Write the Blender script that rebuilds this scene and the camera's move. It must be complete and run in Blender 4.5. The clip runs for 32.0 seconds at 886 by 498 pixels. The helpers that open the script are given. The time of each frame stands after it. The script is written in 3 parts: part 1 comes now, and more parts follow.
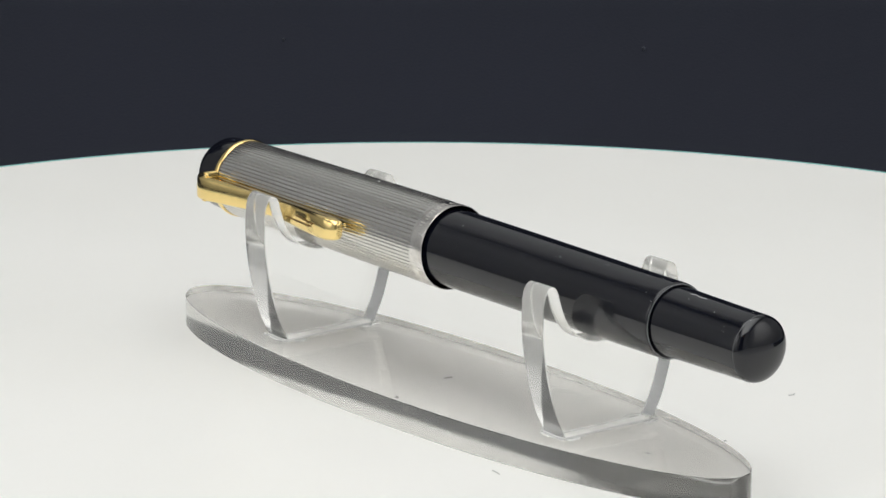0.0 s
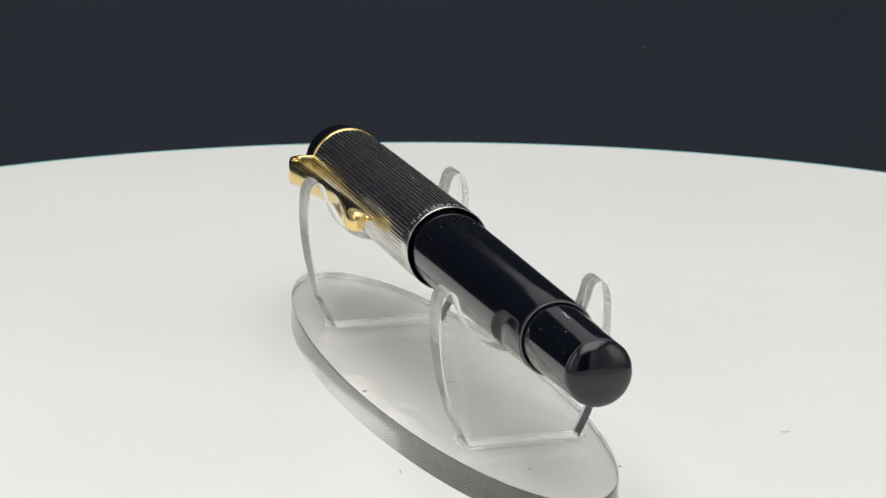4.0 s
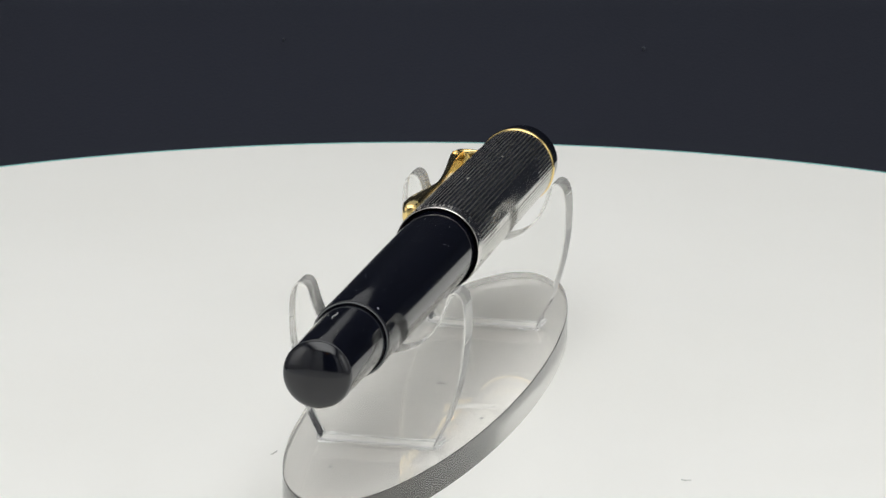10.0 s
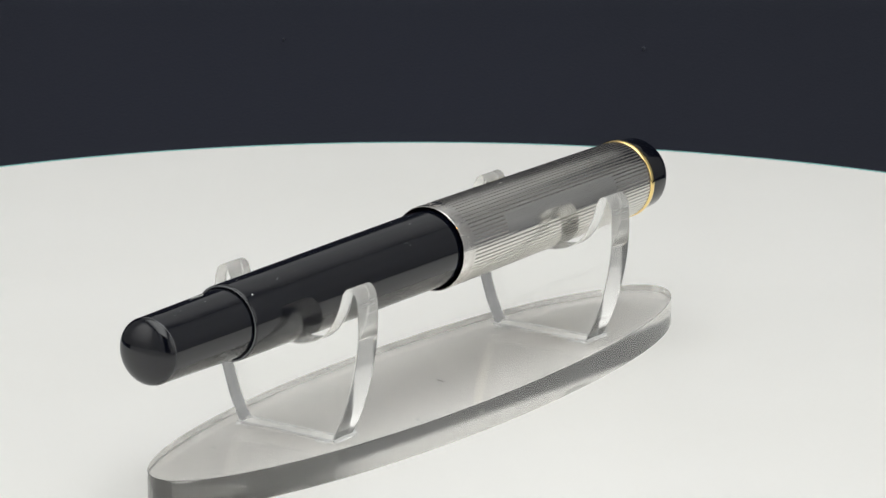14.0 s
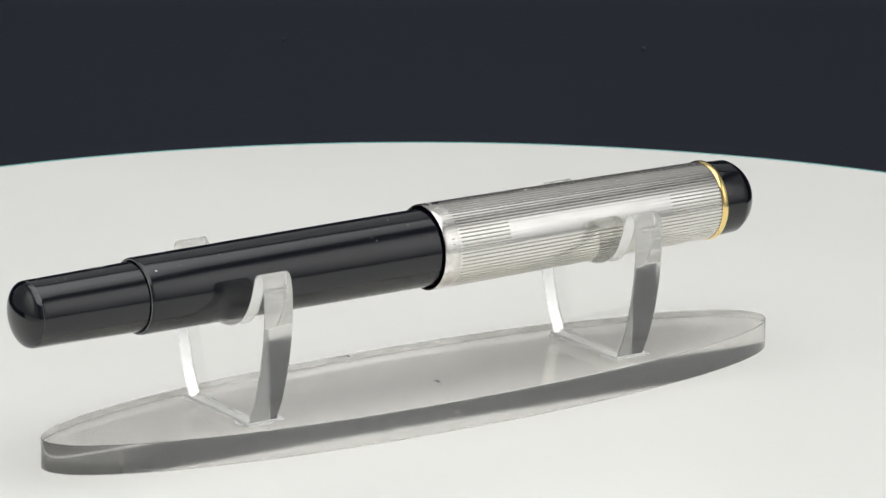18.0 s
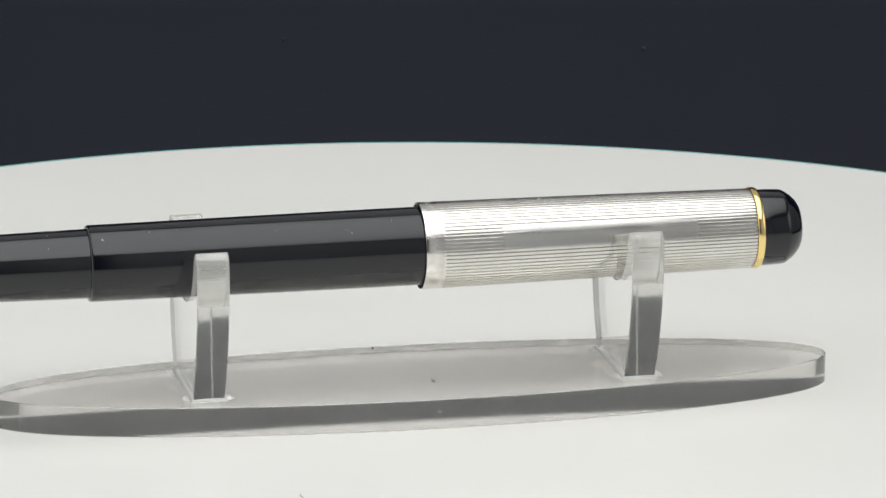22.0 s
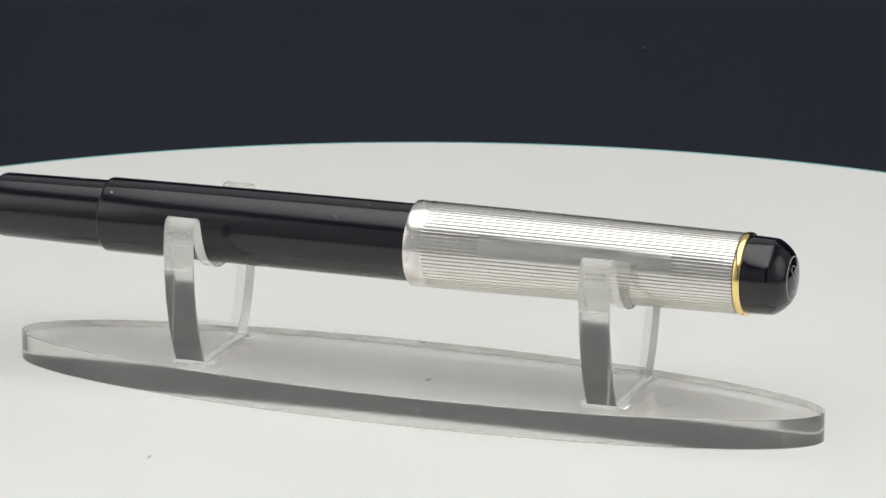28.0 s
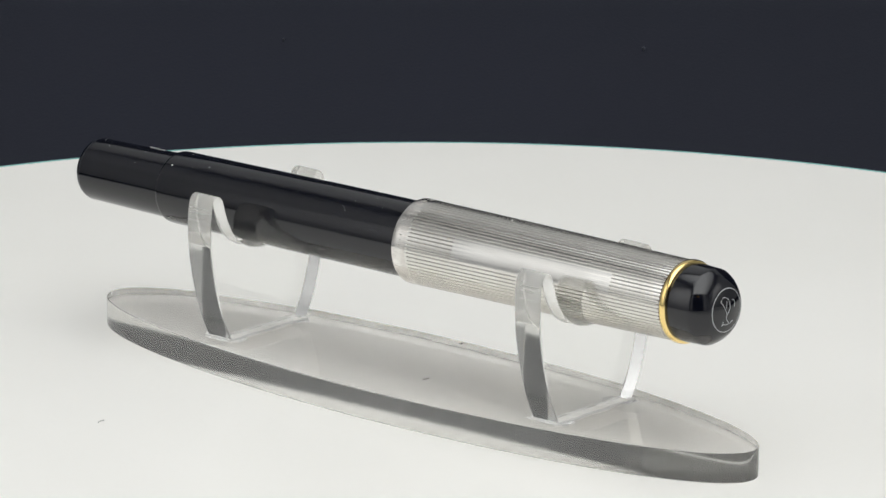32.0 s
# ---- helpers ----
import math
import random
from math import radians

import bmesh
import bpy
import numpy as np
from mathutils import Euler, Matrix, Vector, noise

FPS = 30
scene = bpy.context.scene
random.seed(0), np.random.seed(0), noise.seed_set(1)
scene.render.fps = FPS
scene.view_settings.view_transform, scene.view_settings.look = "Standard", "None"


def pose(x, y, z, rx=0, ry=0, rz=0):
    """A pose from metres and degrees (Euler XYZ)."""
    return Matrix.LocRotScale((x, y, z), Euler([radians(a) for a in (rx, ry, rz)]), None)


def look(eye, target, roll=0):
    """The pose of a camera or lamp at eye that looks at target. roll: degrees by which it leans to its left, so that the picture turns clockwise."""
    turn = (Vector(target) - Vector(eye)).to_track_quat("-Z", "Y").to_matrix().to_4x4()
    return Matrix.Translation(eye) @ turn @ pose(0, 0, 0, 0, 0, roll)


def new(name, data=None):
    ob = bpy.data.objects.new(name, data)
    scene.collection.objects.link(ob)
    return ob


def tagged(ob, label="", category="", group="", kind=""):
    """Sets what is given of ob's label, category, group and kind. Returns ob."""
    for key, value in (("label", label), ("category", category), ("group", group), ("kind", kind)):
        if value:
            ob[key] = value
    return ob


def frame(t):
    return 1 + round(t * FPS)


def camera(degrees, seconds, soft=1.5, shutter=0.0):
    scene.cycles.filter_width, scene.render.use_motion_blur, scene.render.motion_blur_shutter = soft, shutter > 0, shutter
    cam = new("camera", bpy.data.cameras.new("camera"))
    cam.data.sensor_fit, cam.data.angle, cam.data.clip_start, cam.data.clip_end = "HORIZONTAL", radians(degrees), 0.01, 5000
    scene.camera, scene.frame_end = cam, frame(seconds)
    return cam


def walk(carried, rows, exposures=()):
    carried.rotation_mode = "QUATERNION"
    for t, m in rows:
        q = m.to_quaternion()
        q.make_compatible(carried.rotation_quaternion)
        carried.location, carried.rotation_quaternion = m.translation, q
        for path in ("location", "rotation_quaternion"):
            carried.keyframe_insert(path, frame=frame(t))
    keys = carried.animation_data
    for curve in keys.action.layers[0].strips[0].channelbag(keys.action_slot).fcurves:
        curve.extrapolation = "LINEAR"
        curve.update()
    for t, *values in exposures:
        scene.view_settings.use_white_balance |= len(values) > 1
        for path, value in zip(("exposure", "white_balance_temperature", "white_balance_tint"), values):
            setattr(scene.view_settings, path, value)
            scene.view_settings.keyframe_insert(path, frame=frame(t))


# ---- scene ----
# A capped fountain pen on a clear acrylic stand, turning slowly on a white turntable inside a small light tent.

MM = 0.001

# ---------------------------------------------------------------- camera
cam = camera(9.2835, 32.0, soft=1.5)
PITCH, YAW = 0.261519, 0.000923
EYE = Vector((0.0, -0.800, 0.23802))
AIM = EYE + Vector((math.sin(YAW) * math.cos(PITCH), math.cos(YAW) * math.cos(PITCH), -math.sin(PITCH)))
VIEW = look(EYE, AIM, math.degrees(0.007625))
walk(cam, [(0.0, VIEW), (32.0, VIEW)],
     exposures=((0.0, 0.04), (8.0, 0.0), (14.0, 0.0), (20.0, -0.03), (23.0, -0.06), (26.0, -0.06), (29.0, -0.08), (32.0, 0.0)))

# ---------------------------------------------------------------- light
# dim sky, added to light the room through the made-up window
world = bpy.data.worlds.new("world")
scene.world = world
world.use_nodes = True
world.node_tree.nodes["Background"].inputs["Color"].default_value = (0.8, 0.88, 1.0, 1)
world.node_tree.nodes["Background"].inputs["Strength"].default_value = 0.5


def profile(tree, source, rows):
    """A smooth curve through (position, height) rows, read at a value from 0 to 1."""
    ramp = tree.nodes.new("ShaderNodeValToRGB")
    ramp.color_ramp.interpolation = "B_SPLINE"
    while len(ramp.color_ramp.elements) < len(rows):
        ramp.color_ramp.elements.new(0.5)
    for e, (at, h) in zip(ramp.color_ramp.elements, rows):
        e.position, e.color = at, (h, h, h, 1)
    tree.links.new(source, ramp.inputs["Fac"])
    return ramp.outputs["Color"]


def soft_panel(name, place, wide, tall, watts, color, across, along):
    """An area lamp whose glow fades across it by the two profiles."""
    lamp = bpy.data.lights.new(name, "AREA")
    lamp.shape, lamp.size, lamp.size_y = "RECTANGLE", wide, tall
    lamp.energy, lamp.color = watts, color
    lamp.use_nodes = True
    t = lamp.node_tree
    spot, split, times = t.nodes.new("ShaderNodeNewGeometry"), t.nodes.new("ShaderNodeSeparateXYZ"), t.nodes.new("ShaderNodeMath")
    times.operation = "MULTIPLY"
    t.links.new(spot.outputs["Parametric"], split.inputs["Vector"])
    t.links.new(profile(t, split.outputs["X"], across), times.inputs[0])
    t.links.new(profile(t, split.outputs["Y"], along), times.inputs[1])
    t.links.new(times.outputs["Value"], t.nodes["Emission"].inputs["Strength"])
    new(name, lamp).matrix_world = place


# the LED panel under the tent's top, brightest near its front edge
PANEL_Y, PANEL_Z, PANEL_WIDE, PANEL_DEEP = -0.25, 0.78, 0.96, 1.32
soft_panel("led_panel_light", pose(0, PANEL_Y, PANEL_Z), PANEL_WIDE, PANEL_DEEP, 10.4, (0.976, 0.992, 0.985),
           ((0.0, 0.1), (0.2, 0.95), (0.5, 1.0), (0.8, 0.95), (1.0, 0.1)), ((0.0, 0.65), (0.08, 1.0), (0.4, 0.90), (0.8, 0.90), (1.0, 0.45)))
# daylight lamps glow through the front half of the tent's fabric sides
for side, watts in ((-1, 1.5), (1, 1.42)):
    soft_panel("side_glow", look((side * 0.616, -0.28, 0.35), (0, -0.28, 0.35)), 0.54, 0.66, watts, (1.0, 0.995, 0.98),
               ((0.0, 0.1), (0.25, 1.0), (0.75, 1.0), (1.0, 0.1)), ((0.0, 0.12), (0.25, 0.6), (0.55, 0.95), (0.8, 0.8), (1.0, 0.3)))


# ---------------------------------------------------------------- materials
def material(name, color, rough=0.5, metal=0.0, **more):
    m = bpy.data.materials.new(name)
    m.use_nodes = True
    b = m.node_tree.nodes["Principled BSDF"]
    b.inputs["Base Color"].default_value = (*color, 1)
    b.inputs["Roughness"].default_value = rough
    b.inputs["Metallic"].default_value = metal
    for key, value in more.items():
        b.inputs[key.replace("_", " ")].default_value = value
    return m


def mottle(m, low, high, scale, detail=4.0, stretch=(1, 1, 1)):
    """Base colour that wanders between two tones, at the scale given per metre."""
    t = m.node_tree
    b = t.nodes["Principled BSDF"]
    co, mp = t.nodes.new("ShaderNodeTexCoord"), t.nodes.new("ShaderNodeMapping")
    mp.inputs["Scale"].default_value = stretch
    n, r = t.nodes.new("ShaderNodeTexNoise"), t.nodes.new("ShaderNodeValToRGB")
    n.inputs["Scale"].default_value, n.inputs["Detail"].default_value = scale, detail
    r.color_ramp.elements[0].position, r.color_ramp.elements[1].position = 0.3, 0.7
    r.color_ramp.elements[0].color, r.color_ramp.elements[1].color = (*low, 1), (*high, 1)
    t.links.new(co.outputs["Object"], mp.inputs["Vector"])
    t.links.new(mp.outputs["Vector"], n.inputs["Vector"])
    t.links.new(n.outputs["Fac"], r.inputs["Fac"])
    t.links.new(r.outputs["Color"], b.inputs["Base Color"])
    return m


def grain(m, scale, strength, distance, stretch=(1, 1, 1), rough=None, detail=3.0):
    """Fine relief from noise, and a roughness that wanders with it between two values."""
    t = m.node_tree
    b = t.nodes["Principled BSDF"]
    co, mp = t.nodes.new("ShaderNodeTexCoord"), t.nodes.new("ShaderNodeMapping")
    mp.inputs["Scale"].default_value = stretch
    n, bump = t.nodes.new("ShaderNodeTexNoise"), t.nodes.new("ShaderNodeBump")
    n.inputs["Scale"].default_value, n.inputs["Detail"].default_value = scale, detail
    bump.inputs["Strength"].default_value, bump.inputs["Distance"].default_value = strength, distance
    t.links.new(co.outputs["Object"], mp.inputs["Vector"])
    t.links.new(mp.outputs["Vector"], n.inputs["Vector"])
    t.links.new(n.outputs["Fac"], bump.inputs["Height"])
    t.links.new(bump.outputs["Normal"], b.inputs["Normal"])
    if rough:
        mr = t.nodes.new("ShaderNodeMapRange")
        mr.inputs["From Min"].default_value, mr.inputs["From Max"].default_value = 0.3, 0.7
        mr.inputs["To Min"].default_value, mr.inputs["To Max"].default_value = rough
        t.links.new(n.outputs["Fac"], mr.inputs["Value"])
        t.links.new(mr.outputs["Result"], b.inputs["Roughness"])
    return m


TABLE_WHITE = grain(mottle(material("white_enamel", (0.91, 0.90, 0.865), 0.35), (0.895, 0.885, 0.85), (0.925, 0.915, 0.885), 14.0),
                    900, 0.02, 0.0002, rough=(0.3, 0.45))
RIM_TEAL = material("teal_glass_edge", (0.32, 0.62, 0.60), 0.15)
BODY_WHITE = material("white_plastic", (0.72, 0.72, 0.71), 0.4)
CLOTH = grain(mottle(material("dark_navy_cloth", (0.0096, 0.0119, 0.0222), 0.9), (0.0084, 0.0105, 0.0198), (0.0110, 0.0134, 0.0250), 5.0),
              1400, 0.3, 0.0004)
TENT = grain(mottle(material("tent_fabric", (0.54, 0.54, 0.54), 0.9), (0.51, 0.51, 0.51), (0.57, 0.57, 0.57), 6.0), 1500, 0.2, 0.0003)
ROOM = mottle(material("room_wall", (0.26, 0.26, 0.27), 0.9), (0.24, 0.24, 0.25), (0.28, 0.28, 0.29), 1.0)
FRAME = material("panel_frame_aluminium", (0.6, 0.6, 0.62), 0.35, 1.0)
RAIL = material("black_painted_metal", (0.02, 0.02, 0.022), 0.4)
AMBER = material("amber_glow", (0.9, 0.45, 0.08), 0.4, 0.0, Emission_Color=(1.0, 0.46, 0.08, 1), Emission_Strength=75.0)
DIFFUSER = material("opal_diffuser", (0.8, 0.8, 0.8), 0.5)

RESIN = grain(material("handled_black_resin", (0.0024, 0.003, 0.0066), 0.06, 0.0, IOR=1.56), 1500, 0.11, 0.00004, (1, 0.012, 1), (0.06, 0.14), 5.0)
RESIN_POLISHED = grain(material("polished_black_resin", (0.0024, 0.003, 0.0066), 0.05, 0.0, IOR=1.57), 260, 0.01, 0.00005, (1, 0.15, 1), (0.05, 0.10))
LINER = material("dark_cap_liner", (0.012, 0.006, 0.008), 0.25)
SILVER = mottle(material("sterling_silver", (0.735, 0.72, 0.69), 0.12, 1.0), (0.69, 0.675, 0.64), (0.77, 0.76, 0.73), 260.0)
SILVER_WORN = grain(mottle(material("worn_matt_silver", (0.84, 0.82, 0.79), 0.3, 1.0), (0.58, 0.545, 0.51), (0.91, 0.895, 0.87), 380.0, 5.0),
                    1200, 0.10, 0.00004, (1, 0.35, 1), (0.14, 0.28))
SILVER_PLAIN = grain(mottle(material("plain_polished_silver", (0.75, 0.74, 0.72), 0.15, 1.0), (0.66, 0.65, 0.625), (0.79, 0.78, 0.76), 500.0, 3.0, (1, 0.1, 1)),
                     420, 0.12, 0.00004, (1, 0.35, 1), (0.12, 0.24))
SILVER_DARK = material("worn_matt_engraving", (0.62, 0.60, 0.57), 0.5, 0.7)
GROOVE = material("oxidised_silver_groove", (0.42, 0.40, 0.37), 0.34, 1.0)
GOLD = grain(material("gold_plate", (0.95, 0.73, 0.31), 0.12, 1.0), 500, 0.03, 0.00005, rough=(0.08, 0.16))
# dark tone paints the shade inside the clip's engraved lines
GOLD_SHADE = material("shaded_gold_engraving", (0.20, 0.12, 0.04), 0.5, 0.4)
ETCH = material("pale_etched_line", (0.42, 0.43, 0.44), 0.5)
# pale edge tones: wear together with the highlight the edges catch, painted in
PALE_EDGE = material("pale_resin_edge", (0.13, 0.135, 0.14), 0.35)
FAINT_EDGE = material("faintly_pale_resin_edge", (0.055, 0.056, 0.06), 0.3)
TARNISH = material("brown_tarnish", (0.09, 0.055, 0.03), 0.5)
DUST = material("pale_dust", (0.7, 0.7, 0.68), 0.9)
SPECK = material("dark_grit", (0.10, 0.10, 0.10), 0.8)
SMEAR = material("brown_smear", (0.20, 0.19, 0.18), 0.8)
CLOTH_LINT = material("dull_lint", (0.05, 0.055, 0.07), 0.9)
LINT = material("grey_lint", (0.60, 0.60, 0.585), 0.9)

ACRYLIC = material("clear_acrylic", (0.985, 0.987, 0.98), 0.015, 0.0, IOR=1.49, Transmission_Weight=1.0)
# grey base tint also carries the shade of its switched-off shadow
ACRYLIC_BASE = material("shade_tinted_acrylic", (0.925, 0.915, 0.90), 0.03, 0.0, IOR=1.49, Transmission_Weight=1.0)
ACRYLIC_BASE_CUT = mottle(material("cut_base_acrylic_edge", (0.90, 0.90, 0.875), 0.15, 0.0, IOR=1.49, Transmission_Weight=0.93), (0.87, 0.86, 0.83), (0.965, 0.96, 0.93), 260.0, 5.0, (0.5, 0.5, 2.5))
ACRYLIC_CUT = grain(material("cut_acrylic_edge", (0.965, 0.96, 0.93), 0.12, 0.0, IOR=1.49, Transmission_Weight=0.93),
                    700, 0.006, 0.0001, (1, 1, 0.15), (0.05, 0.14))
ACRYLIC_FROST = mottle(material("frosted_acrylic_edge", (0.94, 0.935, 0.91), 0.22, 0.0, IOR=1.49, Transmission_Weight=0.74), (0.90, 0.895, 0.865), (0.96, 0.955, 0.93), 300.0, 3.0, (1, 1, 0.3))
ARRIS = material("pale_lower_arris", (0.6, 0.6, 0.58), 0.5)
REFRACTION_GREY = material("painted_refraction_grey", (0.42, 0.42, 0.41), 0.5)
GLUE_BED = mottle(material("milky_set_glue", (0.88, 0.87, 0.83), 0.4), (0.72, 0.71, 0.67), (0.93, 0.92, 0.89), 500.0)
GLUE_FILM = material("milky_glue_film", (0.97, 0.97, 0.96), 0.45, 0.0, IOR=1.2, Transmission_Weight=0.8)
GLUE = material("milky_glue", (0.95, 0.95, 0.93), 0.25, 0.0, IOR=1.47, Transmission_Weight=0.3)


# ---------------------------------------------------------------- mesh helpers
def mesh_of(name, bm, mats, sharp=32):
    bm.normal_update()
    for f in bm.faces:
        f.smooth = True
    for e in bm.edges:
        if len(e.link_faces) == 2:
            e.smooth = e.calc_face_angle(0.0) < radians(sharp)
    me = bpy.data.meshes.new(name)
    bm.to_mesh(me)
    bm.free()
    for m in mats if isinstance(mats, (list, tuple)) else (mats,):
        me.materials.append(m)
    return me


def part(name, bm, mats, parent=None, label="", sharp=32):
    ob = new(name, mesh_of(name, bm, mats, sharp))
    if parent:
        ob.parent = parent
    if label:
        tagged(ob, label)
    return ob


def lathe(profile, n=96, closed=False):
    """A surface of revolution about the Y axis from (y, radius) rows in millimetres; a radius of 0 closes to a point."""
    bm = bmesh.new()
    rings = []
    for y, r in profile:
        if r <= 1e-6:
            rings.append([bm.verts.new((0, y * MM, 0))])
        else:
            rings.append([bm.verts.new((r * MM * math.cos(a), y * MM, r * MM * math.sin(a))) for a in (2 * math.pi * i / n for i in range(n))])
    pairs = list(zip(rings, rings[1:]))
    if closed:
        pairs.append((rings[-1], rings[0]))
    for a, b in pairs:
        for i in range(n):
            j = (i + 1) % n
            if len(a) == 1 and len(b) > 1:
                bm.faces.new((a[0], b[j], b[i]))
            elif len(b) == 1 and len(a) > 1:
                bm.faces.new((a[i], a[j], b[0]))
            elif len(a) > 1:
                bm.faces.new((a[i], a[j], b[j], b[i]))
    bmesh.ops.recalc_face_normals(bm, faces=bm.faces[:])
    return bm


def upright(bm):
    """Turn a lathe about Y into one about Z."""
    bmesh.ops.rotate(bm, verts=bm.verts[:], cent=(0, 0, 0), matrix=Matrix.Rotation(radians(90), 3, "X"))
    return bm


def box(sx, sy, sz, at=(0, 0, 0), bevel=0.0):
    bm = bmesh.new()
    bmesh.ops.create_cube(bm, size=1, matrix=Matrix.Translation(at) @ Matrix.Diagonal((sx, sy, sz, 1)))
    if bevel:
        bmesh.ops.bevel(bm, geom=bm.edges[:], offset=bevel, segments=2, affect="EDGES", profile=0.5)
    return bm


def smooth_line(points, steps=5):
    """Catmull-Rom points through the given ones."""
    out, last = [], len(points) - 1
    for i in range(last):
        p = [Vector(points[max(0, min(last, i + k))]) for k in (-1, 0, 1, 2)]
        for s in range(steps):
            u = s / steps
            out.append(0.5 * (2 * p[1] + (p[2] - p[0]) * u + (2 * p[0] - 5 * p[1] + 4 * p[2] - p[3]) * u * u + (3 * p[1] - p[0] - 3 * p[2] + p[3]) * u ** 3))
    out.append(Vector(points[-1]))
    return out


def tube(points, radius, n=6):
    """A thin round thread along points, in metres."""
    bm = bmesh.new()
    rings = []
    for i, p in enumerate(points):
        d = (points[min(i + 1, len(points) - 1)] - points[max(i - 1, 0)]).normalized()
        u = d.orthogonal().normalized()
        v = d.cross(u)
        rings.append([bm.verts.new(p + radius * (math.cos(2 * math.pi * k / n) * u + math.sin(2 * math.pi * k / n) * v)) for k in range(n)])
    for a, b in zip(rings, rings[1:]):
        for i in range(n):
            bm.faces.new((a[i], a[(i + 1) % n], b[(i + 1) % n], b[i]))
    bm.faces.new(rings[0][::-1])
    bm.faces.new(rings[-1])
    bmesh.ops.recalc_face_normals(bm, faces=bm.faces[:])
    return bm


def extrude_outline(outline, depth, bevel, side_slot=1, frost=0.0225):
    """A plate from an outline of (x, z) points in metres, of the depth given along Y, with eased edges."""
    bm = bmesh.new()
    front = bm.faces.new([bm.verts.new((p[0], -depth / 2, p[1])) for p in outline])
    back = bm.faces.new([bm.verts.new((p[0], depth / 2, p[1])) for p in reversed(outline)])
    fv, bv = list(front.verts), list(reversed(back.verts))
    n = len(fv)
    for i in range(n):
        f = bm.faces.new((fv[i], bv[i], bv[(i + 1) % n], fv[(i + 1) % n]))
        f.material_index = side_slot
    bmesh.ops.recalc_face_normals(bm, faces=bm.faces[:])
    edges = [e for e in bm.edges if len({f.material_index for f in e.link_faces}) == 2]
    bmesh.ops.bevel(bm, geom=edges, offset=bevel, segments=2, affect="EDGES", profile=0.5, clamp_overlap=True, material=2)
    for f in bm.faces:                     # the tops of the prongs and the hollow take the paler frosted edge
        c = f.calc_center_median()
        hollow = c.z > 0.0184 and abs(c.x) < 0.0104
        if f.material_index == side_slot and (hollow or c.z > frost and abs(c.x) > 0.0098):
            f.material_index = 2
        if c.z < (BASE_H + 0.05) * MM:     # the underside is bedded in set glue
            f.material_index = 3
    return bm


# ---------------------------------------------------------------- the tent and the room round it
def slab(name, sx, sy, sz, at, mat, label):
    return tagged(part(name, box(sx, sy, sz, at), mat), label, kind="structure")


def build_setting():
    # dark cloth: lies on the table under the turntable and sweeps up behind it
    run = [(-0.05, -0.060), (0.30, -0.060)]
    run += [(0.30 + 0.16 * math.sin(a), 0.10 - 0.16 * math.cos(a)) for a in (radians(k * 7.5) for k in range(1, 13))]
    run += [(0.46, 1.0)]
    # pinned at its upper corners, so that its top edge sags in the middle
    bm = bmesh.new()
    across = [-0.62 + 0.04 * k for k in range(32)]
    front, rear = [], []
    for i, (y, z) in enumerate(run):
        d = Vector(run[min(i + 1, len(run) - 1)]) - Vector(run[max(i - 1, 0)])
        nrm = Vector((-d.y, d.x)).normalized() * 0.002
        tops = [z if z < 0.9 else min(0.46, 0.215 + 0.16 * (abs(x) / 0.27) ** 1.2) for x in across]
        front.append([bm.verts.new((x, y, h)) for x, h in zip(across, tops)])
        rear.append([bm.verts.new((x, y - nrm.x, h - nrm.y)) for x, h in zip(across, tops)])
    for grid in (front, rear):
        for a, b in zip(grid, grid[1:]):
            for k in range(len(across) - 1):
                bm.faces.new((a[k], a[k + 1], b[k + 1], b[k]))
    for k in range(len(across) - 1):
        for row in (0, -1):
            bm.faces.new((front[row][k], front[row][k + 1], rear[row][k + 1], rear[row][k]))
    for k in range(len(run) - 1):
        for end in (0, -1):
            bm.faces.new((front[k][end], front[k + 1][end], rear[k + 1][end], rear[k][end]))
    bmesh.ops.recalc_face_normals(bm, faces=bm.faces[:])
    cloth = tagged(part("backdrop", bm, CLOTH), "dark navy cloth sweeping up behind the turntable", kind="structure")
    for x, y, z, r in ((0.0455, 0.3868, -0.0330, 0.0005), (-0.0348, 0.3880, -0.0318, 0.0004)):
        bm = bmesh.new()
        bmesh.ops.create_icosphere(bm, subdivisions=1, radius=r, matrix=Matrix.Translation((x, y, z)))
        part("lint", bm, CLOTH_LINT, cloth)

    slab("tent_floor", 1.24, 0.91, 0.014, (0, -0.51, -0.0665), BODY_WHITE, "white fabric floor of the light tent before the cloth")
    slab("wall_back", 1.24, 0.01, 0.87, (0, 0.472, 0.375), TENT, "pale grey fabric back of the light tent behind the cloth")
    slab("wall_left", 0.01, 1.44, 0.87, (-0.625, -0.243, 0.375), TENT, "pale grey fabric side of the light tent")
    slab("wall_right", 0.01, 1.44, 0.87, (0.625, -0.243, 0.375), TENT, "pale grey fabric side of the light tent")
    slab("wall_front_left", 0.38, 0.01, 0.87, (-0.43, -0.968, 0.375), TENT, "pale grey fabric flap beside the tent's opening")
    slab("wall_front_right", 0.38, 0.01, 0.87, (0.43, -0.968, 0.375), TENT, "pale grey fabric flap beside the tent's opening")
    slab("ceiling", 1.26, 1.46, 0.01, (0, -0.243, 0.816), TENT, "pale fabric top of the light tent")
    # the plain room outside the tent
    slab("floor", 4.0, 4.0, 0.05, (0, -0.6, -0.86), ROOM, "plain grey floor of the room")
    slab("ceiling_room", 4.0, 4.0, 0.05, (0, -0.6, 1.80), ROOM, "plain grey ceiling of the room")
    slab("wall_north", 4.0, 0.05, 2.60, (0, 1.42, 0.47), ROOM, "plain grey room wall")
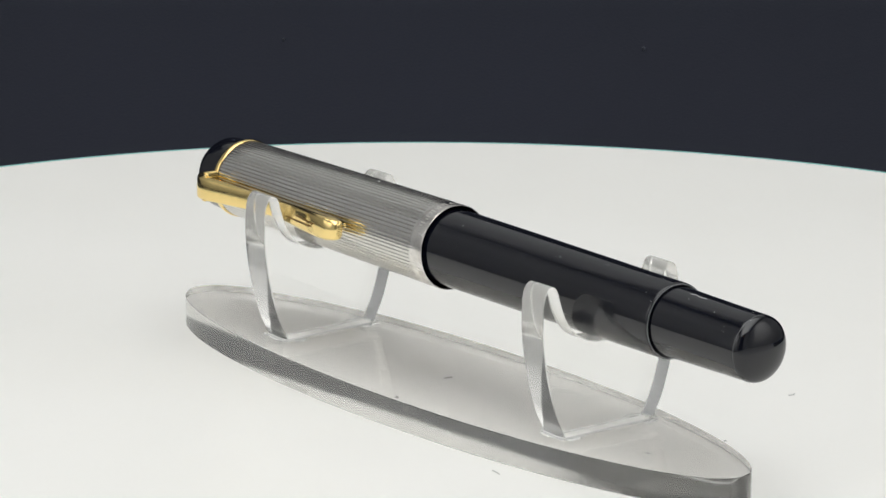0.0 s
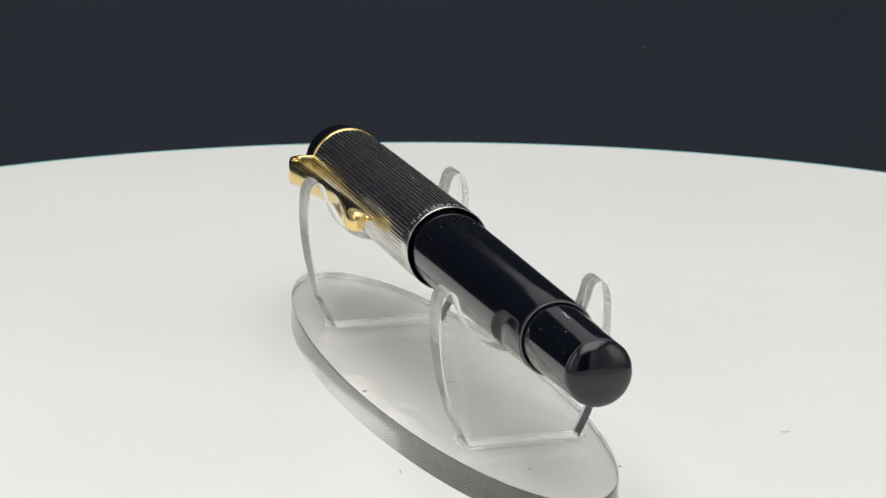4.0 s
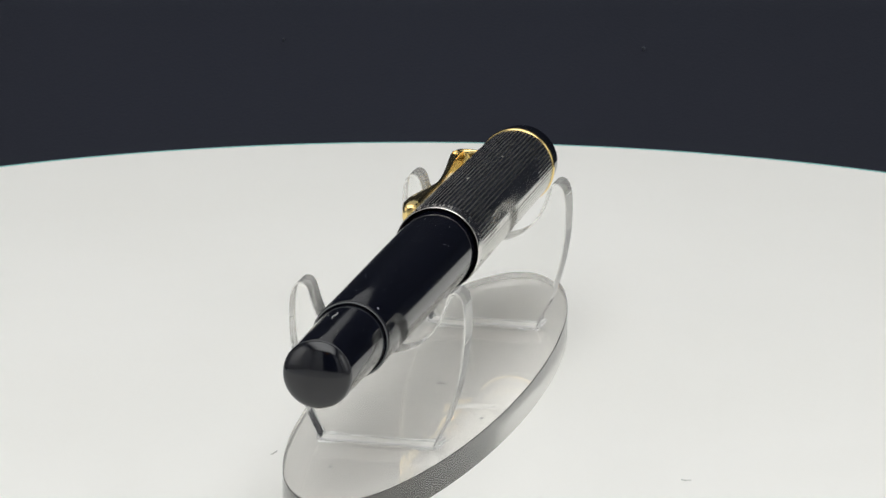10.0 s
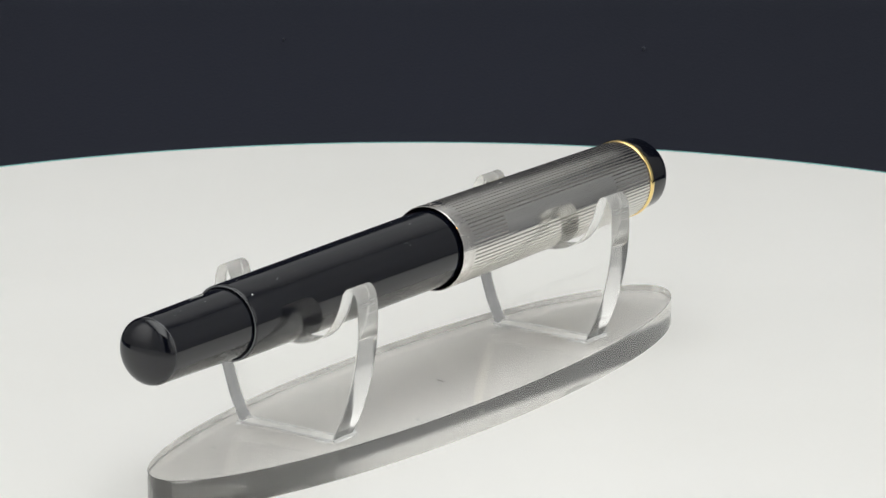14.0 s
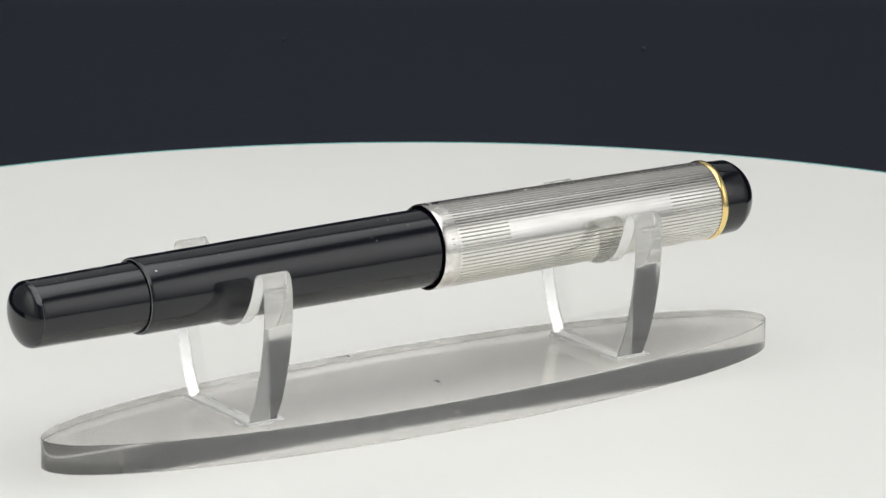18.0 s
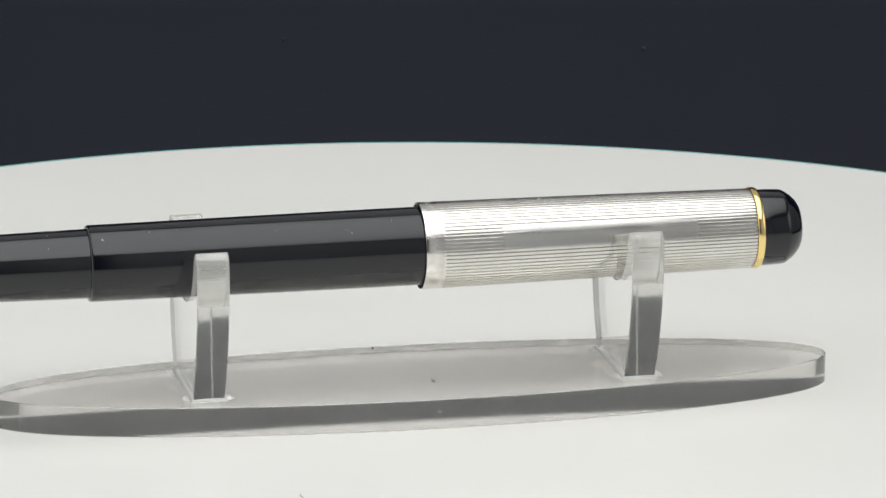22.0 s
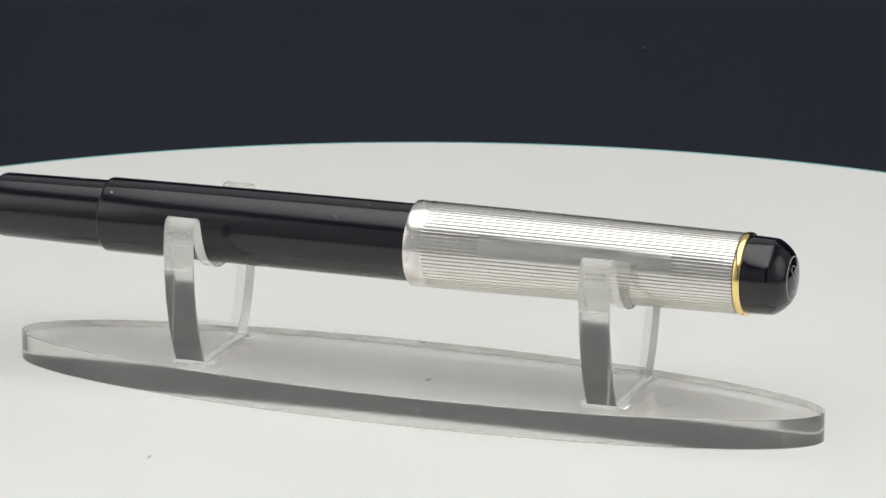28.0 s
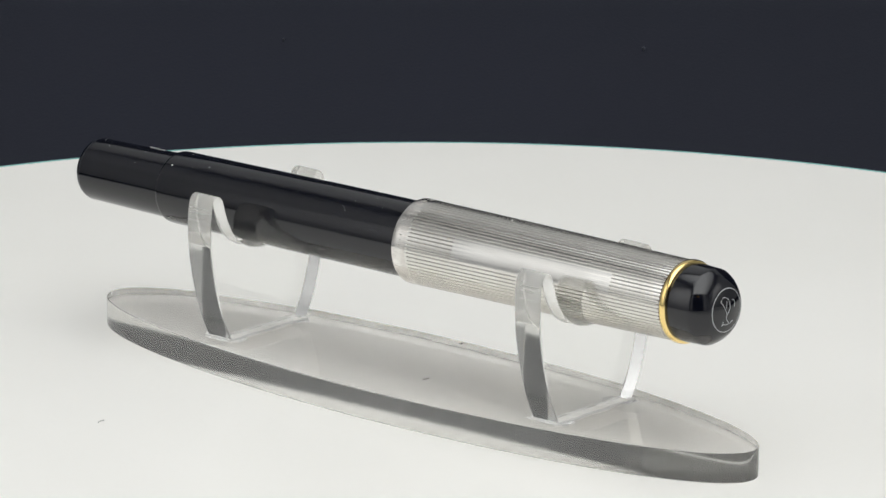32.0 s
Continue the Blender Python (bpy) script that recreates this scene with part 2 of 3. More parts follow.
    slab("wall_south", 4.0, 0.05, 2.60, (0, -2.62, 0.47), ROOM, "plain grey room wall")
    # the wall with an unseen window, added to lift the dark room in reflections
    bm = box(0.05, 3.98, 0.92, (-2.02, -0.6, -0.37))
    for sy, sz, y, z in ((3.98, 0.48, -0.6, 1.53), (0.59, 1.20, -2.295, 0.69), (2.19, 1.20, 0.295, 0.69)):
        piece = box(0.05, sy, sz, (-2.02, y, z))
        me = bpy.data.meshes.new("piece")
        piece.to_mesh(me)
        bm.from_mesh(me)
        bpy.data.meshes.remove(me)
    tagged(part("wall_west", bm, ROOM), "plain grey room wall with an opening for the added window", kind="structure")
    window = tagged(new("fill_window"), "unseen window added to lift the dark room", kind="structure")
    for sy, sz, y, z in ((1.20, 0.04, -1.4, 0.11), (1.20, 0.04, -1.4, 1.27), (0.04, 1.12, -1.98, 0.69), (0.04, 1.12, -0.82, 0.69), (0.03, 1.12, -1.4, 0.69)):
        part("window_frame", box(0.04, sy, sz, (-2.02, y, z), 0.003), BODY_WHITE, window)
    slab("wall_east", 0.05, 3.98, 2.60, (2.02, -0.6, 0.47), ROOM, "plain grey room wall")
    table = tagged(new("work_table"), "plain grey work table under the light tent", "table")
    table.location = (0, -0.15, -0.835)
    part("tabletop", box(1.5, 2.0, 0.03, (0, 0, 0.757), 0.003), BODY_WHITE, table)
    for x in (-0.68, 0.68):
        for y in (-0.92, 0.92):
            part("leg", box(0.05, 0.05, 0.742, (x, y, 0.371), 0.004), BODY_WHITE, table)

    # a thin rail across the opening with a small amber pilot lamp clipped under it
    rail = tagged(new("rail"), "thin dark metal rail across the tent's opening", "rail")
    rail.location = (0, -0.952, 0.648)
    part("bar", tube([Vector((x, 0, 0)) for x in (-0.256, -0.1, 0.1, 0.256)], 0.002, 10), RAIL, rail)
    for x in (-0.25, 0.25):
        part("clamp", box(0.006, 0.020, 0.016, (x, 0.002, 0), 0.001), RAIL, rail)
    pilot = tagged(new("pilot_lamp"), "small glowing amber pilot lamp clipped on the rail", "lamp")
    pilot.location = (-0.024, -0.952, 0.646)
    part("clip_bracket", box(0.030, 0.008, 0.014, (0, 0, -0.005), 0.001), RAIL, pilot)
    part("lens", box(0.018, 0.009, 0.0115, (0, 0.003, -0.0165), 0.003), AMBER, pilot, "glowing amber lens")
    panel = tagged(new("light_panel"), "flat LED panel with an opal diffuser under the tent's top", "light")
    panel.location = (0, PANEL_Y, PANEL_Z + 0.015)
    part("diffuser", box(PANEL_WIDE + 0.02, PANEL_DEEP, 0.006, (0, 0, 0)), DIFFUSER, panel)
    for x in (-0.5, 0.5):
        part("frame_bar", box(0.02, PANEL_DEEP + 0.008, 0.018, (x * (PANEL_WIDE + 0.04), 0, 0), 0.002), FRAME, panel)
    for y in (-0.5, 0.5):
        part("frame_bar", box(PANEL_WIDE + 0.02, 0.004, 0.018, (0, y * (PANEL_DEEP + 0.004), 0), 0.001), FRAME, panel)


# ---------------------------------------------------------------- turntable
RADIUS = 164.8


def build_turntable():
    base = tagged(new("plinth"), "round white plastic plinth under the turning plate", "plinth")
    base.location = (0.00125, 0, -0.0075)
    part("housing", upright(lathe([(1.2, 0), (1.2, 140), (0, 146), (-2, 148), (-50, 148), (-52.4, 145.5), (-52.4, 0)], 128)), BODY_WHITE, base)
    plate = tagged(new("turntable"), "glossy white round turntable plate with a thin teal edge", "turntable")
    part("plate", upright(lathe([(0, 0), (0, 60), (0, 120), (0, RADIUS - 0.9), (-0.25, RADIUS - 0.75), (-6, RADIUS - 0.75), (-6.3, RADIUS - 1), (-6.3, 0)], 256)),
         TABLE_WHITE, plate)
    part("rim", upright(lathe([(0.05, RADIUS - 0.7), (0.05, RADIUS - 0.25), (-0.25, RADIUS), (-5.8, RADIUS), (-6.1, RADIUS - 0.25), (-6.1, RADIUS - 0.7)], 256, True)),
         RIM_TEAL, plate, "thin teal edge band")
    # bits of lint that ride on the plate
    for x, y, pts in ((-18.6, -33.0, ((-0.25, -1.0), (-0.05, -0.3), (0.1, 0.4), (0.15, 1.0))), (43.0, -31.8, ((-0.7, 0.1), (0, -0.1), (0.7, 0.15)))):
        line = smooth_line([((x + a) * MM, (y + b) * MM, 0.09 * MM) for a, b in pts], 4)
        part("lint", tube(line, 0.09 * MM), LINT, plate)
    return plate


# ---------------------------------------------------------------- stand
BASE_H = 4.65
CRADLE_Y, CRADLE_X = 33.2, 0.45


def build_stand():
    stand = tagged(new("display_stand"), "clear acrylic pen stand, oval base and two forked cradles", "stand")
    # oval base plate
    n, bm = 160, bmesh.new()
    rings = []
    for z, inset in ((0.05, 0.2), (0.22, 0.0), (BASE_H - 0.09, 0.0), (BASE_H, 0.10)):
        rings.append([bm.verts.new(((15.14 - inset) * MM * math.cos(a), (65.1 - inset) * MM * math.sin(a), z * MM)) for a in (2 * math.pi * i / n for i in range(n))])
    for a, b in zip(rings, rings[1:]):
        for i in range(n):
            bm.faces.new((a[i], a[(i + 1) % n], b[(i + 1) % n], b[i])).material_index = 1
    bm.faces.ensure_lookup_table()
    for f in bm.faces[:n]:
        f.material_index = 2               # the lower arris, an opaque pale grey line
    bm.faces.new(rings[0][::-1])
    bm.faces.new(rings[-1])
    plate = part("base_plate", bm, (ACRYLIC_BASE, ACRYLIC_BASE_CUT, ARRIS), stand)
    # casts no shadow; the plate's tint makes up for it
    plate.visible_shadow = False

    # forked cradle: a thick plate with a bulging outline and a hollow in which the pen lies
    half = [(8.5, BASE_H + 0.02), (9.45, 6.5), (10.55, 8.9), (12.0, 13.7), (12.9, 18.5), (13.2, 22.5), (13.1, 25.6), (12.75, 27.2), (12.2, 28.0),
            (11.5, 28.25), (10.8, 28.0), (10.3, 27.3), (9.95, 26.2), (9.5, 24.8), (9.0, 23.6), (8.3, 22.3), (7.4, 21.1), (6.2, 20.05), (4.5, 19.2), (2.5, 18.7), (0, 18.55)]
    right = smooth_line([(x * MM, z * MM) for x, z in half], 4)
    outline = right + [Vector((-p.x, p.y)) for p in reversed(right[:-1])]
    first = None
    for side in (-1, 1):
        if first is None:
            first = part("cradle", extrude_outline(outline, 4.9 * MM, 0.18 * MM), (ACRYLIC, ACRYLIC_CUT, ACRYLIC_FROST, GLUE_BED), stand, "thick clear acrylic fork", 20)
            ob = first
        else:
            ob = new("cradle", first.data)
            ob.parent = stand
            tagged(ob, "thick clear acrylic fork")
        ob.location = (CRADLE_X * MM, side * CRADLE_Y * MM, 0)
        ob.visible_shadow = False
        # uneven glue squeezed out along the foot
        for fy in (-1, 1):
            line = [((-8.6 + 17.2 * k / 8) * MM, fy * (2.5 + 0.15 * math.sin(k * 2.1 + side)) * MM, (BASE_H + 0.06) * MM) for k in range(9)]
            glue = part("glue_seam", tube(smooth_line(line, 3), 0.22 * MM), GLUE, ob)
        for fx in (-1, 1):
            line = [((fx * (8.75 + 0.2 * math.sin(k * 1.7 + fx))) * MM, (-2.7 + 5.4 * k / 4) * MM, (BASE_H + 0.06) * MM) for k in range(5)]
            part("glue_seam", tube(smooth_line(line, 3), 0.26 * MM), GLUE, ob)

        # grey bars painting the dark bands refraction shows across the prong's outer edge
        for z, wide, tall in ((26.25, 3.5, 0.22), (25.55, 3.1, 0.14), (24.3, 3.7, 0.10)):
            mark = box(0.05 * MM, wide * MM, tall * MM, ((13.06 + 0.05 * (26.25 - z)) * MM, 0.2 * side * MM, z * MM))
            part("refraction_band", mark, REFRACTION_GREY, ob).visible_shadow = False
        # glue smeared over the base beside the foot
        for fx in (-1, 1):
            bm = bmesh.new()
            rim = []
            for k in range(28):
                a = 2 * math.pi * k / 28
                r = 1 + 0.28 * noise.noise(Vector((3.1 * math.cos(a), 3.1 * math.sin(a), side * 2.3 + fx)))
                rim.append(bm.verts.new((fx * 7.2 * MM + 2.6 * MM * r * math.cos(a), 3.9 * MM * r * math.sin(a), (BASE_H + 0.012) * MM)))
            f = bm.faces.new(rim)
            bmesh.ops.solidify(bm, geom=[f], thickness=0.01 * MM)
            smeared = part("glue_smear", bm, GLUE_FILM, ob, "thin milky film of glue")
            smeared.visible_shadow = False

    # grit on the base, placed in the turntable's own axes
    back = SEAT_STAND.inverted()
    for x, y, size, flat in ((-14.0, -6.9, 0.34, 0.6), (-4.2, -52.0, 0.24, 0.5), (12.3, -17.0, 0.2, 0.5), (11.9, -23.0, 0.22, 0.5), (8.7, -54.6, 0.2, 0.5)):
        bm = bmesh.new()
        bmesh.ops.create_icosphere(bm, subdivisions=2, radius=size * MM)
        for v in bm.verts:
            v.co *= 1 + 0.35 * noise.noise(v.co * 4000 + Vector((x, y, 0)))
            v.co.z *= flat * 0.5
            v.co.x *= 1.3
        ob = part("grit", bm, SPECK, plate)
        ob.location = back @ Vector((x * MM, y * MM, (BASE_H + 0.03) * MM))
    # a smear caught under the base
    line = smooth_line([(-0.75 * MM, -0.1 * MM, 0), (-0.2 * MM, 0.12 * MM, 0), (0.3 * MM, -0.05 * MM, 0), (0.8 * MM, 0.1 * MM, 0)], 4)
    bm = tube(line, 0.24 * MM, 8)
    for v in bm.verts:
        v.co.z *= 0.22
        v.co.y += 0.12 * MM * noise.noise(v.co * 3000)
    smear = part("smear", bm, SMEAR, plate, "dark smear under the clear base")
    smear.location = back @ Vector((1.39 * MM, -0.97 * MM, 0.06 * MM))
    return stand


# ---------------------------------------------------------------- pen
CAP0, CAP1 = -3.24, 48.5                   # mouth of the cap and its gold band, along the pen
PANEL = (8.6, 39.1, 4.0, 33.5)             # plain cartouche: from, to, lower and upper angle


def cap_radius(y):
    return 6.60 + (6.10 - 6.60) * ((y - CAP0) / (CAP1 - CAP0)) ** 1.25


def build_cap_tube():
    """The silver cap, engraved lengthwise with fine lines that leave out a plain lip and one plain cartouche."""
    ribs = 66
    # each rib has a broad, faintly rounded top, with an oxidised V groove to its neighbour
    steps = ((0.0, 1.0), (0.15, 0.22), (0.24, 0.08), (0.37, 0.02), (0.5, 0.0), (0.63, 0.02), (0.76, 0.08), (0.85, 0.22))
    depth = 0.046
    angles = [(360.0 * (i + f) / ribs, g) for i in range(ribs) for f, g in steps]
    rows = [(CAP0 + 1.6, 0, -0.2), (CAP0 + 0.06, 0, -0.18), (CAP0, 0, -0.1), (CAP0 + 0.06, 0, -0.03), (CAP0 + 0.22, 0, 0.01), (CAP0 + 0.9, 0, 0), (-0.55, 0, 0), (-0.2, 1, 0)]
    rows += [(y, 1, 0) for y in (3.0, 8.5, 8.7, 14, 20, 26, 32, 39.0, 39.2, 44.0, CAP1 - 0.3)]
    rows += [(CAP1, 1, -0.02)]
    bm = bmesh.new()
    rings = []
    for y, cut, off in rows:
        ring = []
        for a, g in angles:
            plain = PANEL[0] < y < PANEL[1] and PANEL[2] < a < PANEL[3]
            r = cap_radius(max(y, CAP0)) + off - depth * g * cut * (0 if plain else 1)
            ring.append(bm.verts.new((r * MM * math.cos(radians(a)), y * MM, r * MM * math.sin(radians(a)))))
        rings.append(ring)
    n = len(angles)
    for k, (a, b) in enumerate(zip(rings, rings[1:])):
        for i in range(n):
            j = (i + 1) % n
            f = bm.faces.new((a[i], a[j], b[j], b[i]))
            mid, ang = (rows[k][0] + rows[k + 1][0]) / 2, angles[i][0] + 0.4
            plain = PANEL[0] < mid < PANEL[1] and PANEL[2] < ang < PANEL[3]
            if rows[k][1] and rows[k + 1][1] and i % len(steps) in (0, len(steps) - 1) and not plain:
                f.material_index = 1
            elif plain:
                f.material_index = 3
            elif mid < -0.4:
                f.material_index = 2
    bmesh.ops.recalc_face_normals(bm, faces=bm.faces[:])
    return bm


def build_clip():
    """A gold clip: a root that rises from the band, a slim arm, and a thick upturned bill."""
    path = [(48.95, 5.7), (49.1, 7.2), (49.05, 8.4), (48.5, 9.2), (46.8, 9.55), (44, 9.3), (40, 8.85), (35, 8.35), (30.5, 8.1), (27, 8.2),
            (23.5, 8.5), (20.5, 8.75), (18, 8.85), (16, 8.85), (14.8, 8.8), (14.1, 8.75), (13.85, 8.7)]
    size = [(4.0, 1.0), (4.0, 1.05), (3.95, 1.2), (3.9, 1.4), (3.8, 1.6), (3.6, 1.45), (3.3, 1.15), (2.9, 0.85), (2.7, 0.75), (3.1, 0.95),
            (3.45, 1.5), (3.6, 2.1), (3.65, 2.6), (3.55, 2.8), (3.3, 2.45), (2.7, 1.75), (1.6, 0.9)]
    line = smooth_line([(a, b, 0) for a, b in path], 4)
    sizes = smooth_line([(a, b, 0) for a, b in size], 4)
    ang = radians(178)
    er, et = Vector((math.cos(ang), 0, math.sin(ang))), Vector((-math.sin(ang), 0, math.cos(ang)))
    bm = bmesh.new()
    rings, m = [], 20
    for i, p in enumerate(line):
        d = (line[min(i + 1, len(line) - 1)] - line[max(i - 1, 0)]).normalized()
        nrm = Vector((d.y, -d.x, 0))
        w, h = sizes[i].x / 2, sizes[i].y / 2
        ring = []
        for k in range(m):
            a = 2 * math.pi * k / m
            c, s = math.cos(a), math.sin(a)
            blunt = 0.62 if p.x < 16 else 0.42       # the bill's end is rounder than its flat face
            u = math.copysign(abs(c) ** blunt, c) * w
            v = math.copysign(abs(s) ** (blunt + 0.1), s) * h
            q = p + nrm * v
            ring.append(bm.verts.new((er * q.y + Vector((0, q.x, 0)) + et * u) * MM))
        rings.append(ring)
    for a, b in zip(rings, rings[1:]):
        for i in range(m):
            bm.faces.new((a[i], a[(i + 1) % m], b[(i + 1) % m], b[i]))
    bm.faces.new(rings[0][::-1])
    bm.faces.new(rings[-1])
    bmesh.ops.recalc_face_normals(bm, faces=bm.faces[:])
    return bm


def crown_y(r):
    return 56.62 - 0.58 * (r / 3.6) ** 2


def build_pen():
    pen = tagged(new("fountain_pen"), "capped fountain pen, black resin barrel, lined silver cap, gold clip", "pen")
    # turning knob at the blunt end
    knob = [(-71.50 - 2.05 * math.cos(a), 4.93 * math.sin(a)) for a in (radians(k * 90 / 14) for k in range(14))]
    knob += [(-71.46, 4.95), (-71.30, 4.99), (-71.1, 5.0),
            (-68, 5.03), (-62, 5.12), (-56, 5.20), (-53.95, 5.22), (-53.8, 5.14), (-53.5, 5.1), (-53.5, 0)]
    part("piston_knob", lathe(knob), RESIN_POLISHED, pen, "black resin turning knob with a domed end", 17)
    # thin ring painting the highlight on the knob's worn edge
    part("pale_edge", lathe([(-71.51, 4.93), (-71.44, 4.972), (-71.36, 4.992), (-71.37, 4.95), (-71.49, 4.90)], 96, True), FAINT_EDGE, pen, "pale edge of the knob's end, wear and painted highlight")
    barrel = [(-53.4, 5.05), (-53.82, 5.24), (-53.86, 5.44), (-53.74, 5.66), (-53.6, 5.735), (-53.3, 5.76), (-45, 5.80), (-35, 5.86), (-20, 5.93), (-10, 5.95), (2.0, 5.95), (2.0, 0)]
    body = part("barrel", lathe(barrel), RESIN, pen, "glossy black resin barrel", 24)
    # the barrel's step: worn edge plus the glint its chamfer catches, as colour
    part("pale_edge", lathe([(-53.86, 5.50), (-53.785, 5.63), (-53.74, 5.60), (-53.82, 5.47)], 96, True), PALE_EDGE, body, "pale edge of the barrel, wear and painted highlight")
    tube_ob = part("cap", build_cap_tube(), (SILVER, GROOVE, SILVER_WORN, SILVER_PLAIN), pen, "silver cap with fine engraved lines", 20)
    part("cap_liner", lathe([(CAP0 + 1.0, 5.99), (CAP0 + 1.1, 5.97), (3.0, 5.97), (3.0, 6.38), (CAP0 + 0.5, 6.39), (CAP0 + 0.45, 6.34)], 96, True), LINER, tube_ob)
    part("gold_band", lathe([(CAP1 + 0.0, 5.6), (CAP1 + 0.02, 6.08)] + [(CAP1 + 0.6 - 0.56 * math.cos(a), 6.08 + 0.2 * math.sin(a)) for a in (radians(k * 15) for k in range(1, 12))] + [(CAP1 + 1.18, 6.0), (CAP1 + 1.18, 5.6)], 128, True),
         GOLD, tube_ob, "thin polished gold band")
    part("tarnish_line", lathe([(CAP1 - 0.05, 5.9), (CAP1 - 0.05, 6.085), (CAP1 + 0.06, 6.10), (CAP1 + 0.06, 5.9)], 96, True), TARNISH, tube_ob, "dark brown tarnish along the band")
    rng = random.Random(11)
    spot = mesh_of("tarnish_spot", box(0.20 * MM, 0.5 * MM, 0.03 * MM, bevel=0.008 * MM), TARNISH)
    for k in range(66):                    # dirt caught where the engraved lines meet the band
        ob = new("tarnish_spot", spot)
        ob.parent = tube_ob
        a, r, long = 2 * math.pi * k / 66, (cap_radius(CAP1) - 0.035) * MM, rng.uniform(0.35, 1.25)
        ob.matrix_basis = Matrix.Translation((r * math.cos(a), (CAP1 - 0.25 * long) * MM, r * math.sin(a))) @ Matrix.Rotation(math.pi / 2 - a, 4, "Y") @ Matrix.Diagonal((rng.uniform(0.6, 1.1), long, 1, 1))
    part("clip", build_clip(), GOLD, tube_ob, "gold clip with an upturned bill", 60)
    crown = [(49.2, 0), (49.2, 5.78), (49.75, 5.84), (51, 5.84), (53.2, 5.74), (53.62, 5.70), (53.80, 5.62), (54.0, 5.51), (54.5, 5.21), (55.0, 4.84), (55.5, 4.36), (55.86, 3.93), (56.0, 3.70)]
    crown += [(crown_y(r), r) for r in (3.5, 3.0, 2.3, 1.5, 0.7)] + [(crown_y(0), 0)]
    top = part("cap_crown", lathe(crown), RESIN_POLISHED, pen, "black resin crown with an etched round emblem", 22)

    # etched emblem on the crown: a ring and plain strokes
    def on_crown(x, z):
        return Vector((-x * MM, (crown_y(math.hypot(x, z)) + 0.0) * MM, z * MM))
    part("emblem_ring", tube([on_crown(3.25 * math.cos(a), 3.25 * math.sin(a)) for a in (2 * math.pi * k / 48 for k in range(49))], 0.075 * MM), ETCH, top)
    strokes = (((-1.6, 1.5), (-0.9, 2.1), (0.1, 1.6), (0.3, 0.3), (-0.5, -0.9), (0.2, -1.9)), ((-1.6, 1.5), (-0.9, 0.6), (-0.3, -0.6)),
               ((0.9, 1.5), (1.5, 1.2), (1.4, 0.3)), ((-1.3, -1.9), (0.0, -2.1), (1.2, -1.7)), ((-1.0, -1.5), (-1.2, -2.2)), ((-0.3, 1.5), (-0.5, 0.5)))
    for s in strokes:
        part("emblem_stroke", tube(smooth_line([on_crown(*q) for q in s], 4), 0.065 * MM), ETCH, top)

    # engraving round the lip, worn past reading: plain bars
    def lip_bar(a, y, wide, tall):
        r = (cap_radius(-1.6) + 0.0) * MM
        ob = part("engraved_bar", box(wide * MM, tall * MM, 0.05 * MM), SILVER_DARK, tube_ob)
        ob.matrix_basis = Matrix.Translation((r * math.cos(radians(a)), y * MM, r * math.sin(radians(a)))) @ Matrix.Rotation(math.pi / 2 - radians(a), 4, "Y")
    for k in range(7):
        lip_bar(73.5 + 10.8 * k, -1.75, 0.17, 1.05)
        lip_bar(77.5 + 10.8 * k, -1.75 - (0.2 if k % 2 else -0.2), 0.17, 0.6)
    for k in range(3):
        lip_bar(8 + 7 * k, -1.7, 0.16, 0.35 + 0.1 * k)

    # two fine lines cut into the bill of the clip, and a raised ring on each side of its head
    ca, sa = math.cos(radians(178)), math.sin(radians(178))
    for side in (-1, 1):
        ring = []
        for k in range(17):
            a = 2 * math.pi * k / 16
            r, y, u = 9.5 + 0.5 * math.sin(a), 46.7 + 0.6 * math.cos(a), side * 1.88
            ring.append(Vector(((ca * r - sa * u) * MM, y * MM, (sa * r + ca * u) * MM)))
        part("raised_ring", tube(ring, 0.15 * MM), GOLD, tube_ob)
    # dark threads paint the shade in the two cut lines
    for off, y0, y1 in ((0.55, 27.5, 19.5), (-0.35, 24.5, 18.6)):
        pts = []
        for k in range(6):
            y = y0 + (y1 - y0) * k / 5
            r = 8.6 + 0.192 * (27.5 - y)
            pts.append(Vector(((ca * r - sa * off * (1 - 0.08 * k)) * MM, y * MM, (sa * r + ca * off * (1 - 0.08 * k)) * MM)))
        part("engraved_line", tube(pts, 0.085 * MM), GOLD_SHADE, tube_ob)

    bm = bmesh.new()
    bmesh.ops.create_uvsphere(bm, u_segments=16, v_segments=10, radius=0.48 * MM, matrix=Matrix.Translation((ca * 6.9 * MM, 16.2 * MM, sa * 6.9 * MM)))
    part("clip_foot", bm, GOLD, tube_ob, "small gold ball under the clip's bill")

    # hairline scratches on the barrel, and a curl of lint on the knob
    for y, a, long, lean in ((-25.5, 53, 0.9, 0.5), (-31.0, 118, 0.7, -0.6), (-12.0, 97, 0.5, 0.2), (-20.0, 83, 0.6, 0.9), (-40.0, 104, 0.8, 0.3), (-15.0, 45, 0.7, -0.3)):
        pts = []
        for k in range(4):
            f = k / 3 - 0.5
            r = 5.955 + 0.19 * min(0, y + 10) / 43
            b = radians(a) + f * long * lean / 6
            pts.append(Vector((r * MM * math.cos(b), (y + f * long) * MM, r * MM * math.sin(b))))
        part("scratch", tube(pts, 0.022 * MM, 4), ETCH, body)
    curl = [Vector((5.22 * MM * math.cos(b), y * MM, 5.22 * MM * math.sin(b))) for y, b in ((-57.8, radians(99)), (-58.7, radians(96.5)), (-59.8, radians(99.5)), (-61.0, radians(98)))]
    part("lint", tube(smooth_line(curl, 4), 0.05 * MM), DUST, body)

    # dust on the upper side of the barrel, the knob and the cap
    rng = random.Random(5)
